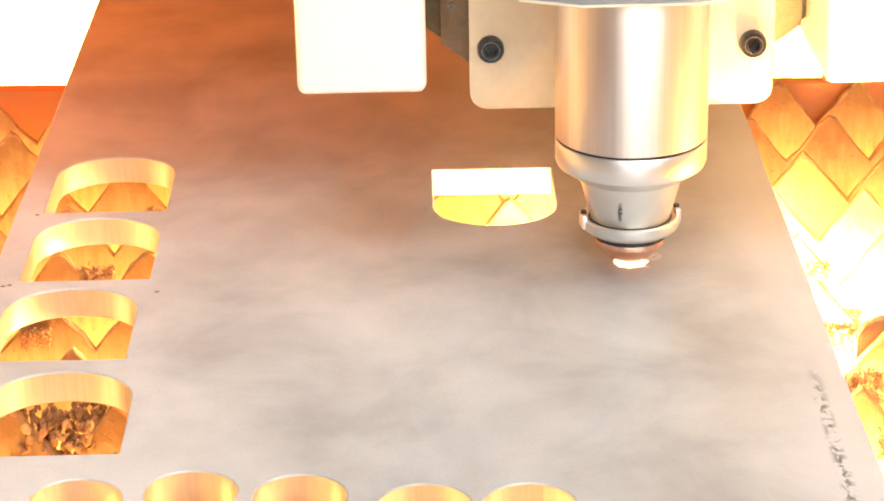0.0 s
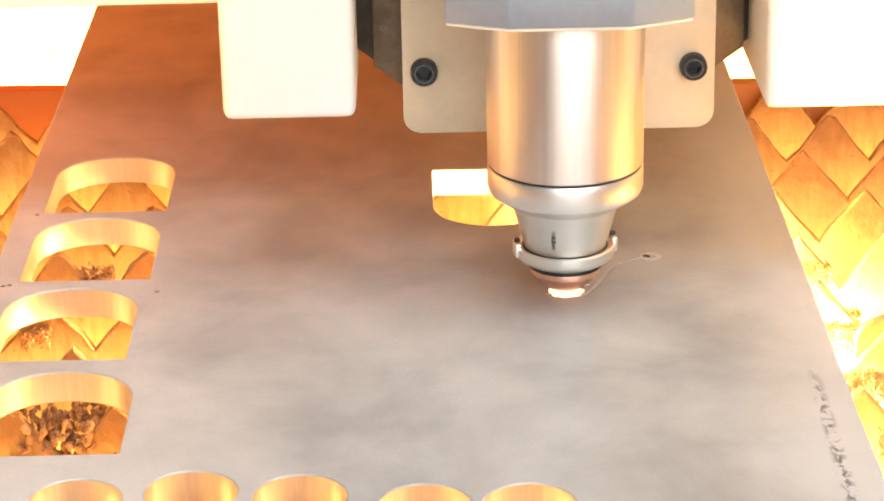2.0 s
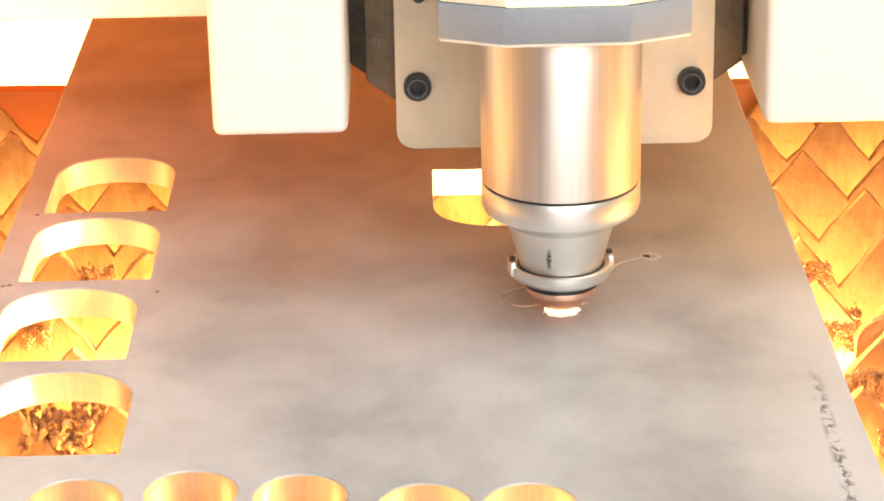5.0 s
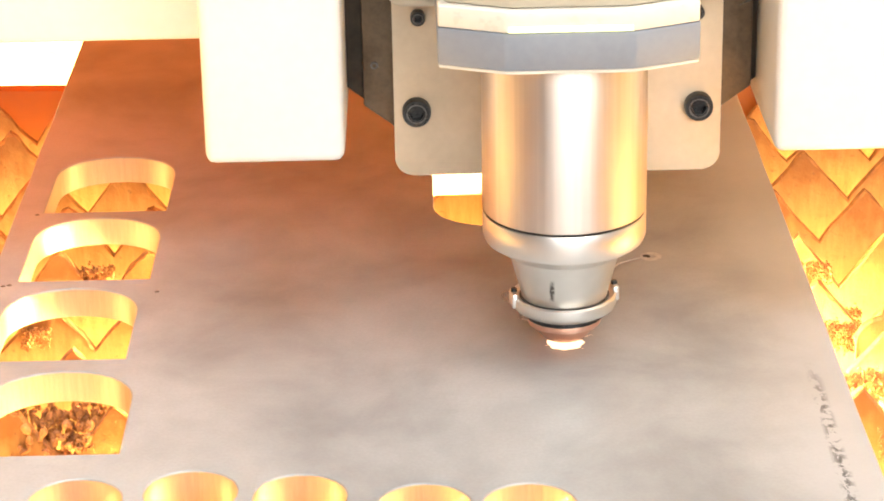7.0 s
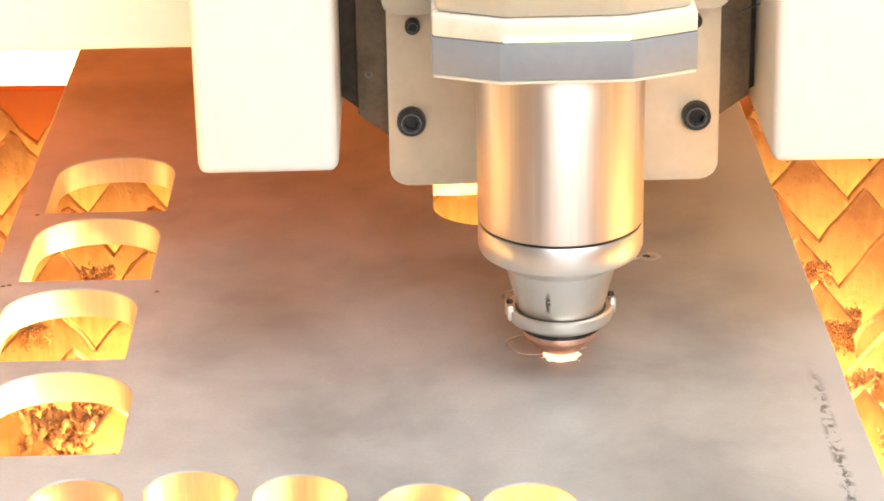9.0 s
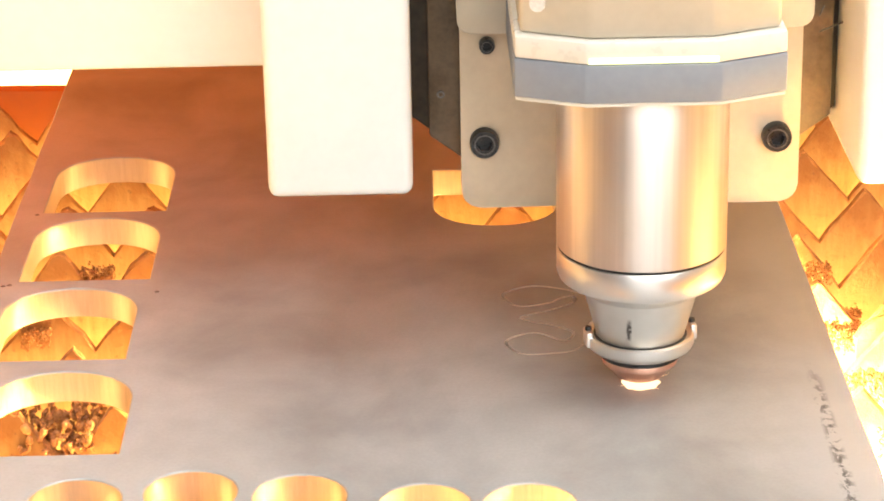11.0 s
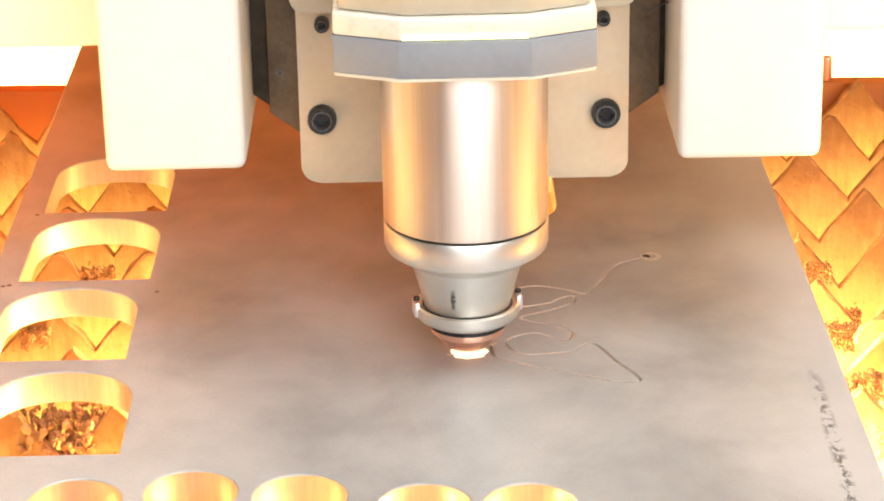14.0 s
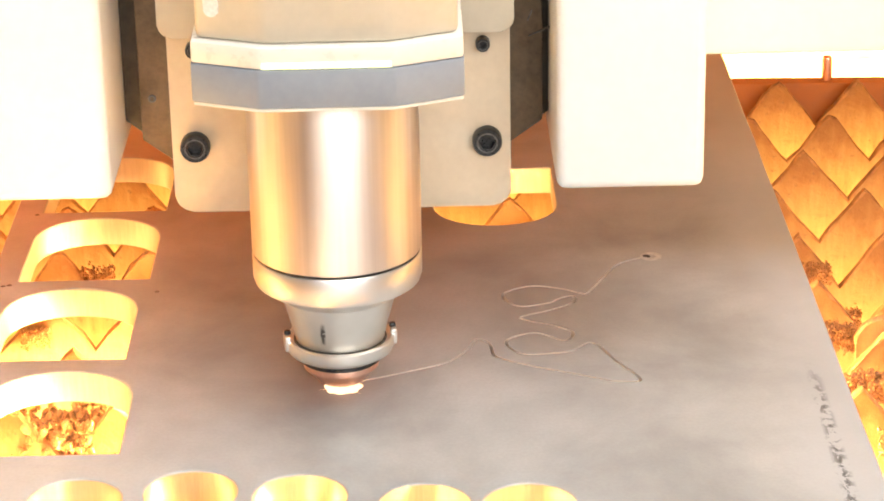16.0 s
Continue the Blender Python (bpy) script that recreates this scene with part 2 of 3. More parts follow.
def box(bm, x0, x1, y0, y1, z0, z1, bev=0.0, seg=2):
    vs = [bm.verts.new((x, y, z)) for x in (x0, x1) for y in (y0, y1) for z in (z0, z1)]
    quads = ((0, 1, 3, 2), (4, 6, 7, 5), (0, 4, 5, 1), (2, 3, 7, 6), (0, 2, 6, 4), (1, 5, 7, 3))
    fs = [bm.faces.new([vs[i] for i in q]) for q in quads]
    if bev:
        es = {e for f in fs for e in f.edges}
        bmesh.ops.bevel(bm, geom=list(es), offset=bev, segments=seg, profile=0.5, affect="EDGES")
    return bm


def boxed(*args, **kw):
    return box(bmesh.new(), *args, **kw)


def turned(profile, n=72, x=0.0, y=0.0):
    """A solid of revolution about the upright line through x, y, from (radius, height) pairs."""
    bm = bmesh.new()
    rings = []
    for r, z in profile:
        if r < 1e-6:
            rings.append([bm.verts.new((x, y, z))])
        else:
            rings.append([bm.verts.new((x + r * math.cos(2 * math.pi * i / n), y + r * math.sin(2 * math.pi * i / n), z)) for i in range(n)])
    for a, b in zip(rings, rings[1:]):
        for i in range(n):
            j = (i + 1) % n
            if len(a) == 1 and len(b) == 1:
                continue
            if len(a) == 1:
                bm.faces.new((a[0], b[i], b[j]))
            elif len(b) == 1:
                bm.faces.new((a[i], a[j], b[0]))
            else:
                bm.faces.new((a[i], a[j], b[j], b[i]))
    return bm


def prism(outline, z0, z1, bev=0.0, axis="z"):
    """An outline (x, y) pulled up from z0 to z1; axis 'y': an outline (x, z) pulled from y = z0 to z1."""
    bm = bmesh.new()
    if axis == "z":
        low = [bm.verts.new((x, y, z0)) for x, y in outline]
        top = [bm.verts.new((x, y, z1)) for x, y in outline]
    else:
        low = [bm.verts.new((x, z0, y)) for x, y in outline]
        top = [bm.verts.new((x, z1, y)) for x, y in outline]
    n = len(outline)
    bm.faces.new(low[::-1])
    bm.faces.new(top)
    for i in range(n):
        j = (i + 1) % n
        bm.faces.new((low[i], low[j], top[j], top[i]))
    if bev:
        bmesh.ops.bevel(bm, geom=list(bm.edges), offset=bev, segments=2, profile=0.5, affect="EDGES")
    return bm


# ---- the room, closed round the machine, all of it unseen ----
FLOOR_Z = -0.85


def room():
    tagged(part("floor", boxed(-2.6, 2.6, -2.6, 1.5, FLOOR_Z - 0.1, FLOOR_Z), M_FLOOR), "grey worn concrete workshop floor", "floor", kind="structure")
    # four pieces round an opening made only for the added top lamp
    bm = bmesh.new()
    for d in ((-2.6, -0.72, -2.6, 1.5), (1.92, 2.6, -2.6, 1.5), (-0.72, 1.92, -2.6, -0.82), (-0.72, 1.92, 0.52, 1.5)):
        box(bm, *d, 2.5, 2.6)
    tagged(part("ceiling", bm, M_WALL), "plain unseen ceiling with an opening for the added top light", "ceiling", kind="structure")
    for nm, d in (("wall_west", (-2.6, -2.5, -2.5, 1.5, FLOOR_Z, 2.5)), ("wall_east", (2.5, 2.6, -2.5, 1.5, FLOOR_Z, 2.5)), ):
        tagged(part(nm, boxed(*d), M_WALL), "plain grey painted workshop wall", "wall", kind="structure")
    # unseen wall given an amber colour so that the sheet reflects orange
    tagged(part("wall_north", boxed(-2.5, 2.5, 1.4, 1.5, FLOOR_Z, 2.5), M_AMBER_BOUNCE), "amber wall added out of view to tint the sheet's reflections", "wall", kind="structure")
    # opening made up to go with the added front lamp
    bm = bmesh.new()
    for d in ((-2.6, -0.8, FLOOR_Z, 2.5), (2.0, 2.6, FLOOR_Z, 2.5), (-0.8, 2.0, FLOOR_Z, 0.4), (-0.8, 2.0, 2.1, 2.5)):
        box(bm, d[0], d[1], -2.6, -2.5, d[2], d[3])
    tagged(part("wall_south", bm, M_WALL), "plain grey unseen wall with an opening behind the added front light", "wall", kind="structure")


room()

# ---- the cutting table ----
SHEET_T = 0.010
TIP_Z = -SHEET_T - 0.0005
ROW_0, ROW_STEP, PITCH, TOOTH = 0.4417, 0.0425, 0.0327, 0.0203
ROW_SHIFT = {0: 0.1494, 1: 0.1625, 2: 0.1474, 3: 0.1619, 4: 0.1644}  # where a tooth of that row stands


def machine_bed():
    bed = tagged(empty("machine_bed", 0, 0.2, FLOOR_Z), "pale painted steel bed of a cutting table on the floor", "machine bed")
    ob = Matrix.Translation((0, -0.2, -FLOOR_Z))

    def put(nm, bm, mat, label=""):
        bm.transform(ob)
        return part(nm, bm, mat, bed, label)
    for s in (-1, 1):
        a, b = sorted((s * 0.52, s * 0.60))
        put("side_beam", boxed(a, b, -0.5, 1.1, FLOOR_Z, -0.035, bev=0.004), M_FRAME)
        put("guide_rail", boxed(s * 0.56 - 0.012, s * 0.56 + 0.012, -0.48, 1.08, -0.035, -0.015, bev=0.002), M_STEEL, "polished steel linear rail")
    put("front_beam", boxed(-0.52, 0.52, -0.5, -0.42, FLOOR_Z, -0.035, bev=0.004), M_FRAME)
    put("back_beam", boxed(-0.52, 0.52, 1.02, 1.1, FLOOR_Z, -0.035, bev=0.004), M_FRAME)
    put("tray", boxed(-0.52, 0.52, -0.42, 1.02, -0.125, -0.115), M_TRAY, "rusty scrap tray under the slats")
    for s in (-1, 1):
        a, b = sorted((s * 0.50, s * 0.519))
        put("slat_holder", boxed(a, b, -0.42, 1.02, -0.114, -0.06), M_TRAY)
    return bed


machine_bed()


def band_bar():
    """Low orange-brown bar added across the bed, behind the last slat."""
    # stands in for the shaded band there; place and tilt fit the camera's view
    th = tagged(empty("band_bar", 0, 0.4605, -0.0145), "orange-brown bar added across the cutting bed", "cross bar")
    th.rotation_euler = (0, 0, radians(-2.1))
    part("bar", boxed(-0.490, 0.400, -0.004, 0.004, -0.0995, 0.0, bev=0.001), M_ORANGE_TINT, th)
    for x in (0.171, -0.30, 0.36):
        part("stud", turned([(0.0, 0.0105), (0.0018, 0.0102), (0.0022, 0.0090), (0.0022, 0.0002), (0.0, 0.0001)], 16, x, 0.0), M_COPPER, th, "small scorched stud")


band_bar()


def slat(index):
    """One upright bed slat with triangular teeth, worn and crusted along the top."""
    rnd = random.Random(100 + index)
    y = ROW_0 - index * ROW_STEP
    shift = ROW_SHIFT.get(index, (index % 2) * PITCH / 2 + 0.1486)
    half = 0.5
    low = -0.0935
    th = 0.0028
    pts = []
    n0 = int((-half - shift) / PITCH) - 1
    x = shift + n0 * PITCH
    while x < half + PITCH:
        a = rnd.uniform(-0.0012, 0.0012)
        wear = rnd.uniform(0.0, 0.0015)
        for u, h in ((-0.5, -TOOTH), (-0.36, -TOOTH * 0.71), (-0.2, -TOOTH * 0.38), (-0.07, -TOOTH * 0.12), (0.0, 0.0), (0.07, -TOOTH * 0.12), (0.2, -TOOTH * 0.38), (0.36, -TOOTH * 0.71)):
            px = x + u * PITCH + a + rnd.uniform(-0.0005, 0.0005)
            pz = TIP_Z + h + rnd.uniform(-0.0006, 0.0006) * (h < 0) - wear * (h > -0.001) * (rnd.random() < 0.5)
            if -half < px < half:
                pts.append((px, pz))
        x += PITCH
    bm = bmesh.new()
    def row(yy):
        return [bm.verts.new((px, yy, pz)) for px, pz in pts], [bm.verts.new((px, yy, low)) for px, pz in pts]
    ft, fb = row(-th / 2)
    bt, bb = row(th / 2)
    for i in range(len(pts) - 1):
        bm.faces.new((fb[i], fb[i + 1], ft[i + 1], ft[i]))
        bm.faces.new((bb[i + 1], bb[i], bt[i], bt[i + 1]))
        bm.faces.new((ft[i], ft[i + 1], bt[i + 1], bt[i]))
        bm.faces.new((fb[i + 1], fb[i], bb[i], bb[i + 1]))
    bm.faces.new((fb[0], ft[0], bt[0], bb[0]))
    bm.faces.new((ft[-1], fb[-1], bb[-1], bt[-1]))
    th_ob = tagged(part("bed_slat", bm, M_SLAT, None, "", smooth=False), "scorched steel bed slat, worn triangular teeth with shade painted at the tips", "slat", "slats of the cutting bed")
    th_ob.location = (0, y, 0)
    crust = bmesh.new()
    last = None
    for px, pz in [p for k, p in enumerate(pts[:-1]) for p in (p, ((p[0] + pts[k + 1][0]) / 2, (p[1] + pts[k + 1][1]) / 2))]:
        h = 0.0002 + 0.0006 * rnd.random() ** 2
        d = th / 2 + 0.0001 + 0.0006 * rnd.random()
        drop = 0.0002 + 0.0016 * rnd.random() ** 3
        ring = [crust.verts.new(v) for v in ((px, -d, pz - drop), (px, -d * 0.7, pz + h * 0.7), (px, d * 0.5, pz + h), (px, d, pz - drop))]
        if last:
            for i in range(4):
                crust.faces.new((last[i], last[(i + 1) % 4], ring[(i + 1) % 4], ring[i]))
        last = ring
    # clip the crust under the sheet so that it stays below its underside
    for v in crust.verts:
        v.co.z = min(v.co.z, TIP_Z + 0.0003)
    part("slag_crust", crust, M_CRUST, th_ob, "dark burnt crust along the teeth", smooth=False)
    return th_ob


for i in range(20):
    slat(i)


def slag_clump(x, y, z, size, seed, squash=0.7):
    """A lump of dark stringy slag caught on the slats."""
    rnd = random.Random(seed)
    bm = bmesh.new()
    for k in range(420):
        c = Vector((rnd.uniform(-0.55, 0.55), rnd.gauss(0, 0.22), rnd.uniform(-0.5, 0.5) * squash)) * size
        rad = size * rnd.uniform(0.02, 0.062)
        tall, wide = rnd.uniform(0.7, 1.9), rnd.uniform(0.7, 1.3)
        lean = Matrix.Rotation(rnd.uniform(-0.6, 0.6), 3, "Y")
        out = bmesh.ops.create_icosphere(bm, subdivisions=1, radius=rad, matrix=Matrix.Translation(c))
        for v in out["verts"]:
            o = v.co - c
            o = lean @ Vector((o.x * wide, o.y, o.z * tall)) * (1 + 0.7 * noise.noise(v.co * 700 + Vector((seed, k, 0))))
            v.co = c + o
            v.co.z = min(v.co.z, TIP_Z - 0.0008 - z)
    th = tagged(part("slag_clump", bm, M_CRUST, None, "", smooth=False), "dark brown lump of slag caught between bed slats", "slag", "slag lumps on the bed", "stuff")
    th.location = (x, y, z)


slag_clump(-0.114, 0.150, -0.024, 0.024, 3)
slag_clump(-0.094, 0.153, -0.023, 0.016, 4)
slag_clump(-0.134, 0.150, -0.024, 0.015, 9)
slag_clump(-0.116, 0.272, -0.022, 0.011, 5)
slag_clump(-0.132, 0.226, -0.024, 0.009, 6)
slag_clump(0.150, 0.195, -0.034, 0.014, 7)
slag_clump(0.146, 0.245, -0.032, 0.009, 8)
slag_clump(0.152, 0.155, -0.034, 0.016, 10)
slag_clump(0.158, 0.172, -0.022, 0.014, 13)
slag_clump(0.143, 0.128, -0.022, 0.012, 14)

slag_clump(0.137, 0.262, -0.022, 0.010, 15)
slag_clump(0.138, 0.212, -0.024, 0.012, 16)
slag_clump(0.139, 0.172, -0.024, 0.014, 17)


def offcut():
    """A small arched offcut standing between the slats."""
    n = 14
    arch = [(0.0095 * math.cos(math.pi * k / n), -0.016 + 0.0085 * math.sin(math.pi * k / n)) for k in range(n + 1)]
    bm = prism([(0.0095, -0.052)] + arch + [(-0.0095, -0.052)], -0.0012, 0.0012, 0.0003, "y")
    th = tagged(part("offcut", bm, M_SLAT), "scorched arched steel offcut leaning on a bed slat", "offcut")
    th.location = (0.1490, 0.1900, 0.0)
    rim = bmesh.new()
    last = None
    for k, (x, z) in enumerate(arch):
        r = 1 + 0.06 * noise.noise((k * 0.8, 3, 1))
        ring = [rim.verts.new((x * r * f, y, -0.016 + (z + 0.016) * r * f)) for f, y in ((1.0, -0.0016), (1.07, -0.0008), (1.07, 0.0008), (1.0, 0.0016))]
        if last:
            for i in range(4):
                rim.faces.new((last[i], last[(i + 1) % 4], ring[(i + 1) % 4], ring[i]))
        last = ring
    part("burnt_edge", rim, M_CRUST, th, "dark burnt rim of the offcut", smooth=False)


offcut()


def glow_layer():
    """Glowing layer added in the tray to light slats and cut-outs from below."""
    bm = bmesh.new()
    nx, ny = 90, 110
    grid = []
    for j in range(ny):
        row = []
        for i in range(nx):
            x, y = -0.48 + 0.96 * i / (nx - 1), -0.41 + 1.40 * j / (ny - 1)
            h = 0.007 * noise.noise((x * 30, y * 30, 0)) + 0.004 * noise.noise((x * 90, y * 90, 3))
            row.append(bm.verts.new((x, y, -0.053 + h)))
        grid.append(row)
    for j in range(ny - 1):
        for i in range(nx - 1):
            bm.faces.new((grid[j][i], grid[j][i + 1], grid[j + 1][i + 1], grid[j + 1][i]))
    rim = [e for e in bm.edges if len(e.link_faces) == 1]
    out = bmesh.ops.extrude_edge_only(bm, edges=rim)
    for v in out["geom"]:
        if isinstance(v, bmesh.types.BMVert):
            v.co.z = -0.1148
    tagged(part("tray_glow", bm, M_TRAY_GLOW), "glowing orange layer added in the scrap tray", "slag", kind="stuff")


glow_layer()

# ---- the steel sheet ----
SX0, SX1, SY0, SY1 = -0.1446, 0.1256, -0.38, 0.80
D_HOLES = [(-0.1130, 0.2806, 0), (-0.1131, 0.2180, 0), (-0.1148, 0.1544, 0), (-0.1100, 0.0891, 0), (0.0254, 0.3160, 1)]
ROUND_HOLES = [(-0.0976, 0.0607), (-0.0660, 0.0643), (-0.0357, 0.0605), (-0.0015, 0.0533), (0.0271, 0.0522), (-0.1280, 0.0475)]


def d_outline(cx, y, turned_round):
    """A tab-shaped cut-out: straight edge, two sides, a low arc."""
    w, side, rise = 0.0217, 0.036, 0.0205
    pts = [(-w, 0), (w, 0), (w, side * 0.5)]
    for k in range(25):
        a = math.pi * k / 24
        pts.append((w * math.cos(a), side + rise * math.sin(a) ** 0.9 if 0 < k < 24 else side))
    pts.append((-w, side * 0.5))
    s = -1 if turned_round else 1
    return [(cx + px * s, y + py * s) for px, py in pts]


def place(t):
    """The cutting point at t, on a smooth curve through the track."""
    i = 0
    while i < len(TRACK) - 2 and TRACK[i + 1][0] < t:
        i += 1
    p = [TRACK[max(0, min(len(TRACK) - 1, i + k))] for k in (-1, 0, 1, 2)]
    u = (t - p[1][0]) / (p[2][0] - p[1][0])
    out = []
    for c in (1, 2):
        dt = p[2][0] - p[1][0]
        m1 = (p[2][c] - p[0][c]) / max(1e-6, p[2][0] - p[0][0]) * dt
        m2 = (p[3][c] - p[1][c]) / max(1e-6, p[3][0] - p[1][0]) * dt
        out.append((2 * u**3 - 3 * u**2 + 1) * p[1][c] + (u**3 - 2 * u**2 + u) * m1 + (-2 * u**3 + 3 * u**2) * p[2][c] + (u**3 - u**2) * m2)
    return Vector((out[0], out[1] + CUT_SHIFT))


CUT_SHIFT = 0.0016   # shift of the cut off the nozzle's track, set to fit the camera's view
KERF = 0.00052        # half the width of the cut
PIECES, STEPS = 80, 4
PIERCE = Vector((0.0744, 0.2280))


def kerf_quads():
    """The slit of the cut in short quads: (number of the piece, four corners). Piece -1 is the lead-in from the pierced hole."""
    lead = [PIERCE.lerp(place(0.0), k / 6) for k in range(6)]
    path = lead + [place(16.0 * k / (PIECES * STEPS)) for k in range(PIECES * STEPS + 1)]
    sides = []
    for k, p in enumerate(path):
        d = (path[min(len(path) - 1, k + 1)] - path[max(0, k - 1)]).normalized()
        w = KERF * (1.0 + 0.25 * noise.noise((k * 0.7, 2, 5)))
        sides.append((p + Vector((-d.y, d.x)) * w, p - Vector((-d.y, d.x)) * w))
    return [((k - len(lead)) // STEPS if k >= len(lead) else -1, (sides[k][0], sides[k][1], sides[k + 1][1], sides[k + 1][0])) for k in range(len(path) - 1)]


def in_kerf_zone(co):
    return -0.03 < co.x < 0.08 and 0.115 < co.y < 0.24


def steel_sheet():
    """The sheet with its cut-outs and the slit of the cut; the metal that still fills the slit is in strips of its own."""
    verts, faces, owner = [], [], []

    def add(pts, who):
        faces.append(list(range(len(verts), len(verts) + len(pts))))
        verts.extend(Vector((q[0], q[1])) for q in pts)
        owner.append(who)
    outer = []
    for k in range(40):
        outer.append((SX1 + 0.0004 * noise.noise((0, k * 0.9, 1)), SY0 + (SY1 - SY0) * k / 39))
    for k in range(40):
        outer.append((SX0 + 0.0004 * noise.noise((5, k * 0.9, 1)), SY1 - (SY1 - SY0) * k / 39))
    add(outer, "sheet")
    for d in D_HOLES:
        add(d_outline(*d), "hole")
    for cx, cy in ROUND_HOLES:
        add([(cx + 0.013 * math.cos(2 * math.pi * k / 40), cy + 0.013 * math.sin(2 * math.pi * k / 40)) for k in range(40)], "hole")
    for who, quad in kerf_quads():
        add(quad, who)
    flat, _, tris, _, _, origin = geometry.delaunay_2d_cdt(verts, [], faces, 0, 1e-7)
    body, strips = [], collections.defaultdict(list)
    for tri, src in zip(tris, origin):
        own = [owner[i] for i in src]
        if "sheet" not in own or "hole" in own:
            continue
        cut = [w for w in own if isinstance(w, int)]
        (strips[min(cut)] if cut else body).append(tri)

    def slab(tri_list, depth):
        bm = bmesh.new()
        vs = {i: bm.verts.new((flat[i].x, flat[i].y, 0)) for i in sorted({i for tri in tri_list for i in tri})}
        for tri in tri_list:
            bm.faces.new([vs[i] for i in tri])
        out = bmesh.ops.extrude_face_region(bm, geom=list(bm.faces))
        for v in out["geom"]:
            if isinstance(v, bmesh.types.BMVert):
                v.co.z -= depth
        bmesh.ops.recalc_face_normals(bm, faces=bm.faces)
        return bm
    bm = slab(body, SHEET_T)
    sharp = [e for e in bm.edges if len(e.link_faces) == 2 and e.calc_face_angle(0) > 1.2 and min(v.co.z for v in e.verts) > -0.001 and not in_kerf_zone(e.verts[0].co)]
    bmesh.ops.bevel(bm, geom=sharp, offset=0.0004, segments=1, affect="EDGES")
    ob = part("steel_sheet", bm, M_SHEET)
    ob.data.materials.append(M_CUTFACE)
    ob.data.materials.append(M_CUT)
    for p in ob.data.polygons:
        if abs(p.normal.z) < 0.3:
            p.material_index = 2 if in_kerf_zone(p.center) else 1
    tagged(ob, "thick grey hot-rolled steel sheet with tab-shaped and round cut-outs", "steel sheet")
    fills = [(16.0 * (k + 1) / PIECES, part("kerf_strip", slab(strips[k], 0.002), M_SHEET, ob)) for k in sorted(strips)]
    return ob, fills


SHEET, STRIPS = steel_sheet()

# ---- gantry, carriage and cutting head ----
def gantry():
    """White beam across the table on two end carriages; its origin is level with the cutting point."""
    g = tagged(empty("gantry"), "white painted gantry beam across the cutting table", "gantry")
    # depth carried back out of view, to keep light off the sheet behind
    part("beam", boxed(-0.62, 0.62, 0.078, 0.40, 0.0757, 0.26, bev=0.004), M_WHITE, g)
    # hidden plates added to tint and darken what the sheet reflects
    part("underside", boxed(-0.52, 0.012, 0.096, 0.398, 0.0738, 0.0756), M_ORANGE_TINT, g, "orange-brown plate added under the beam for its reflection")
    part("underside", boxed(0.0125, 0.0595, 0.096, 0.398, 0.0738, 0.0756), M_BROWN_BOUNCE, g, "brown strip added under the beam for its reflection")
    part("underside", boxed(0.06, 0.52, 0.096, 0.398, 0.0738, 0.0756), M_GREY_BOUNCE, g, "grey plate added under the beam for its reflection")
    for s in (-1, 1):
        a, b = sorted((s * 0.525, s * 0.62))
        part("end_carriage", boxed(a, b, 0.03, 0.42, -0.0148, 0.0752, bev=0.004), M_WHITE, g)
    return g


def socket_screw(x, y, z, r, parent):
    """A cap screw with a hexagon socket, its head towards the front."""
    bm = bmesh.new()
    rings = []
    n = 30
    prof = [(r, 0.006), (r, 0.0008), (r * 0.93, 0.0), (r * 0.60, 0.0)]
    for rr, d in prof:
        rings.append([bm.verts.new((x + rr * math.cos(2 * math.pi * i / n), y + d, z + rr * math.sin(2 * math.pi * i / n))) for i in range(n)])
    hexr = []
    for i in range(n):
        u, k = (i % 5) / 5, math.pi / 3 * (i // 5)
        cx = math.cos(k) * (1 - u) + math.cos(k + math.pi / 3) * u
        cz = math.sin(k) * (1 - u) + math.sin(k + math.pi / 3) * u
        hexr.append(bm.verts.new((x + r * 0.52 * cx, y + 0.0001, z + r * 0.52 * cz)))
    deep = [bm.verts.new((v.co.x, y + 0.0028, v.co.z)) for v in hexr]
    rings += [hexr, deep]
    for a, b in zip(rings, rings[1:]):
        for i in range(n):
            j = (i + 1) % n
            bm.faces.new((a[i], a[j], b[j], b[i]))
    bm.faces.new(deep)
    screw = part("socket_screw", bm, M_BLACK, parent, "black socket head screw")
    bm = bmesh.new()
    loops = [[bm.verts.new((x + r * k * math.cos(2 * math.pi * i / n), y + d, z + r * k * math.sin(2 * math.pi * i / n))) for i in range(n)] for k, d in ((0.60, 0.0002), (0.62, -0.0002), (0.70, -0.0002), (0.72, 0.0002))]
    for a, b in zip(loops, loops[1:]):
        for i in range(n):
            bm.faces.new((a[i], a[(i + 1) % n], b[(i + 1) % n], b[i]))
    part("worn_rim", bm, M_WORN, screw, "worn grey rim of the socket")
    return screw


def turned_to_front(x, y, z, r):
    """A small ring-shaped boss that faces the front."""
    bm = turned([(r * 0.5, 0.0), (r * 0.55, 0.0005), (r * 0.9, 0.0005), (r, 0.0), (r * 0.5, 0.0)], 18)
    bm.transform(Matrix.Translation((x, y, z)) @ Matrix.Rotation(radians(90), 4, "X"))
    return bm


def rounded_rect(x0, x1, z0, z1, r, n=6):
    pts = []
    for cx, cz, a0 in ((x1 - r, z1 - r, 0), (x0 + r, z1 - r, 90), (x0 + r, z0 + r, 180), (x1 - r, z0 + r, 270)):
        for k in range(n + 1):
            a = radians(a0 + 90 * k / n)
            pts.append((cx + r * math.cos(a), cz + r * math.sin(a)))
    return pts


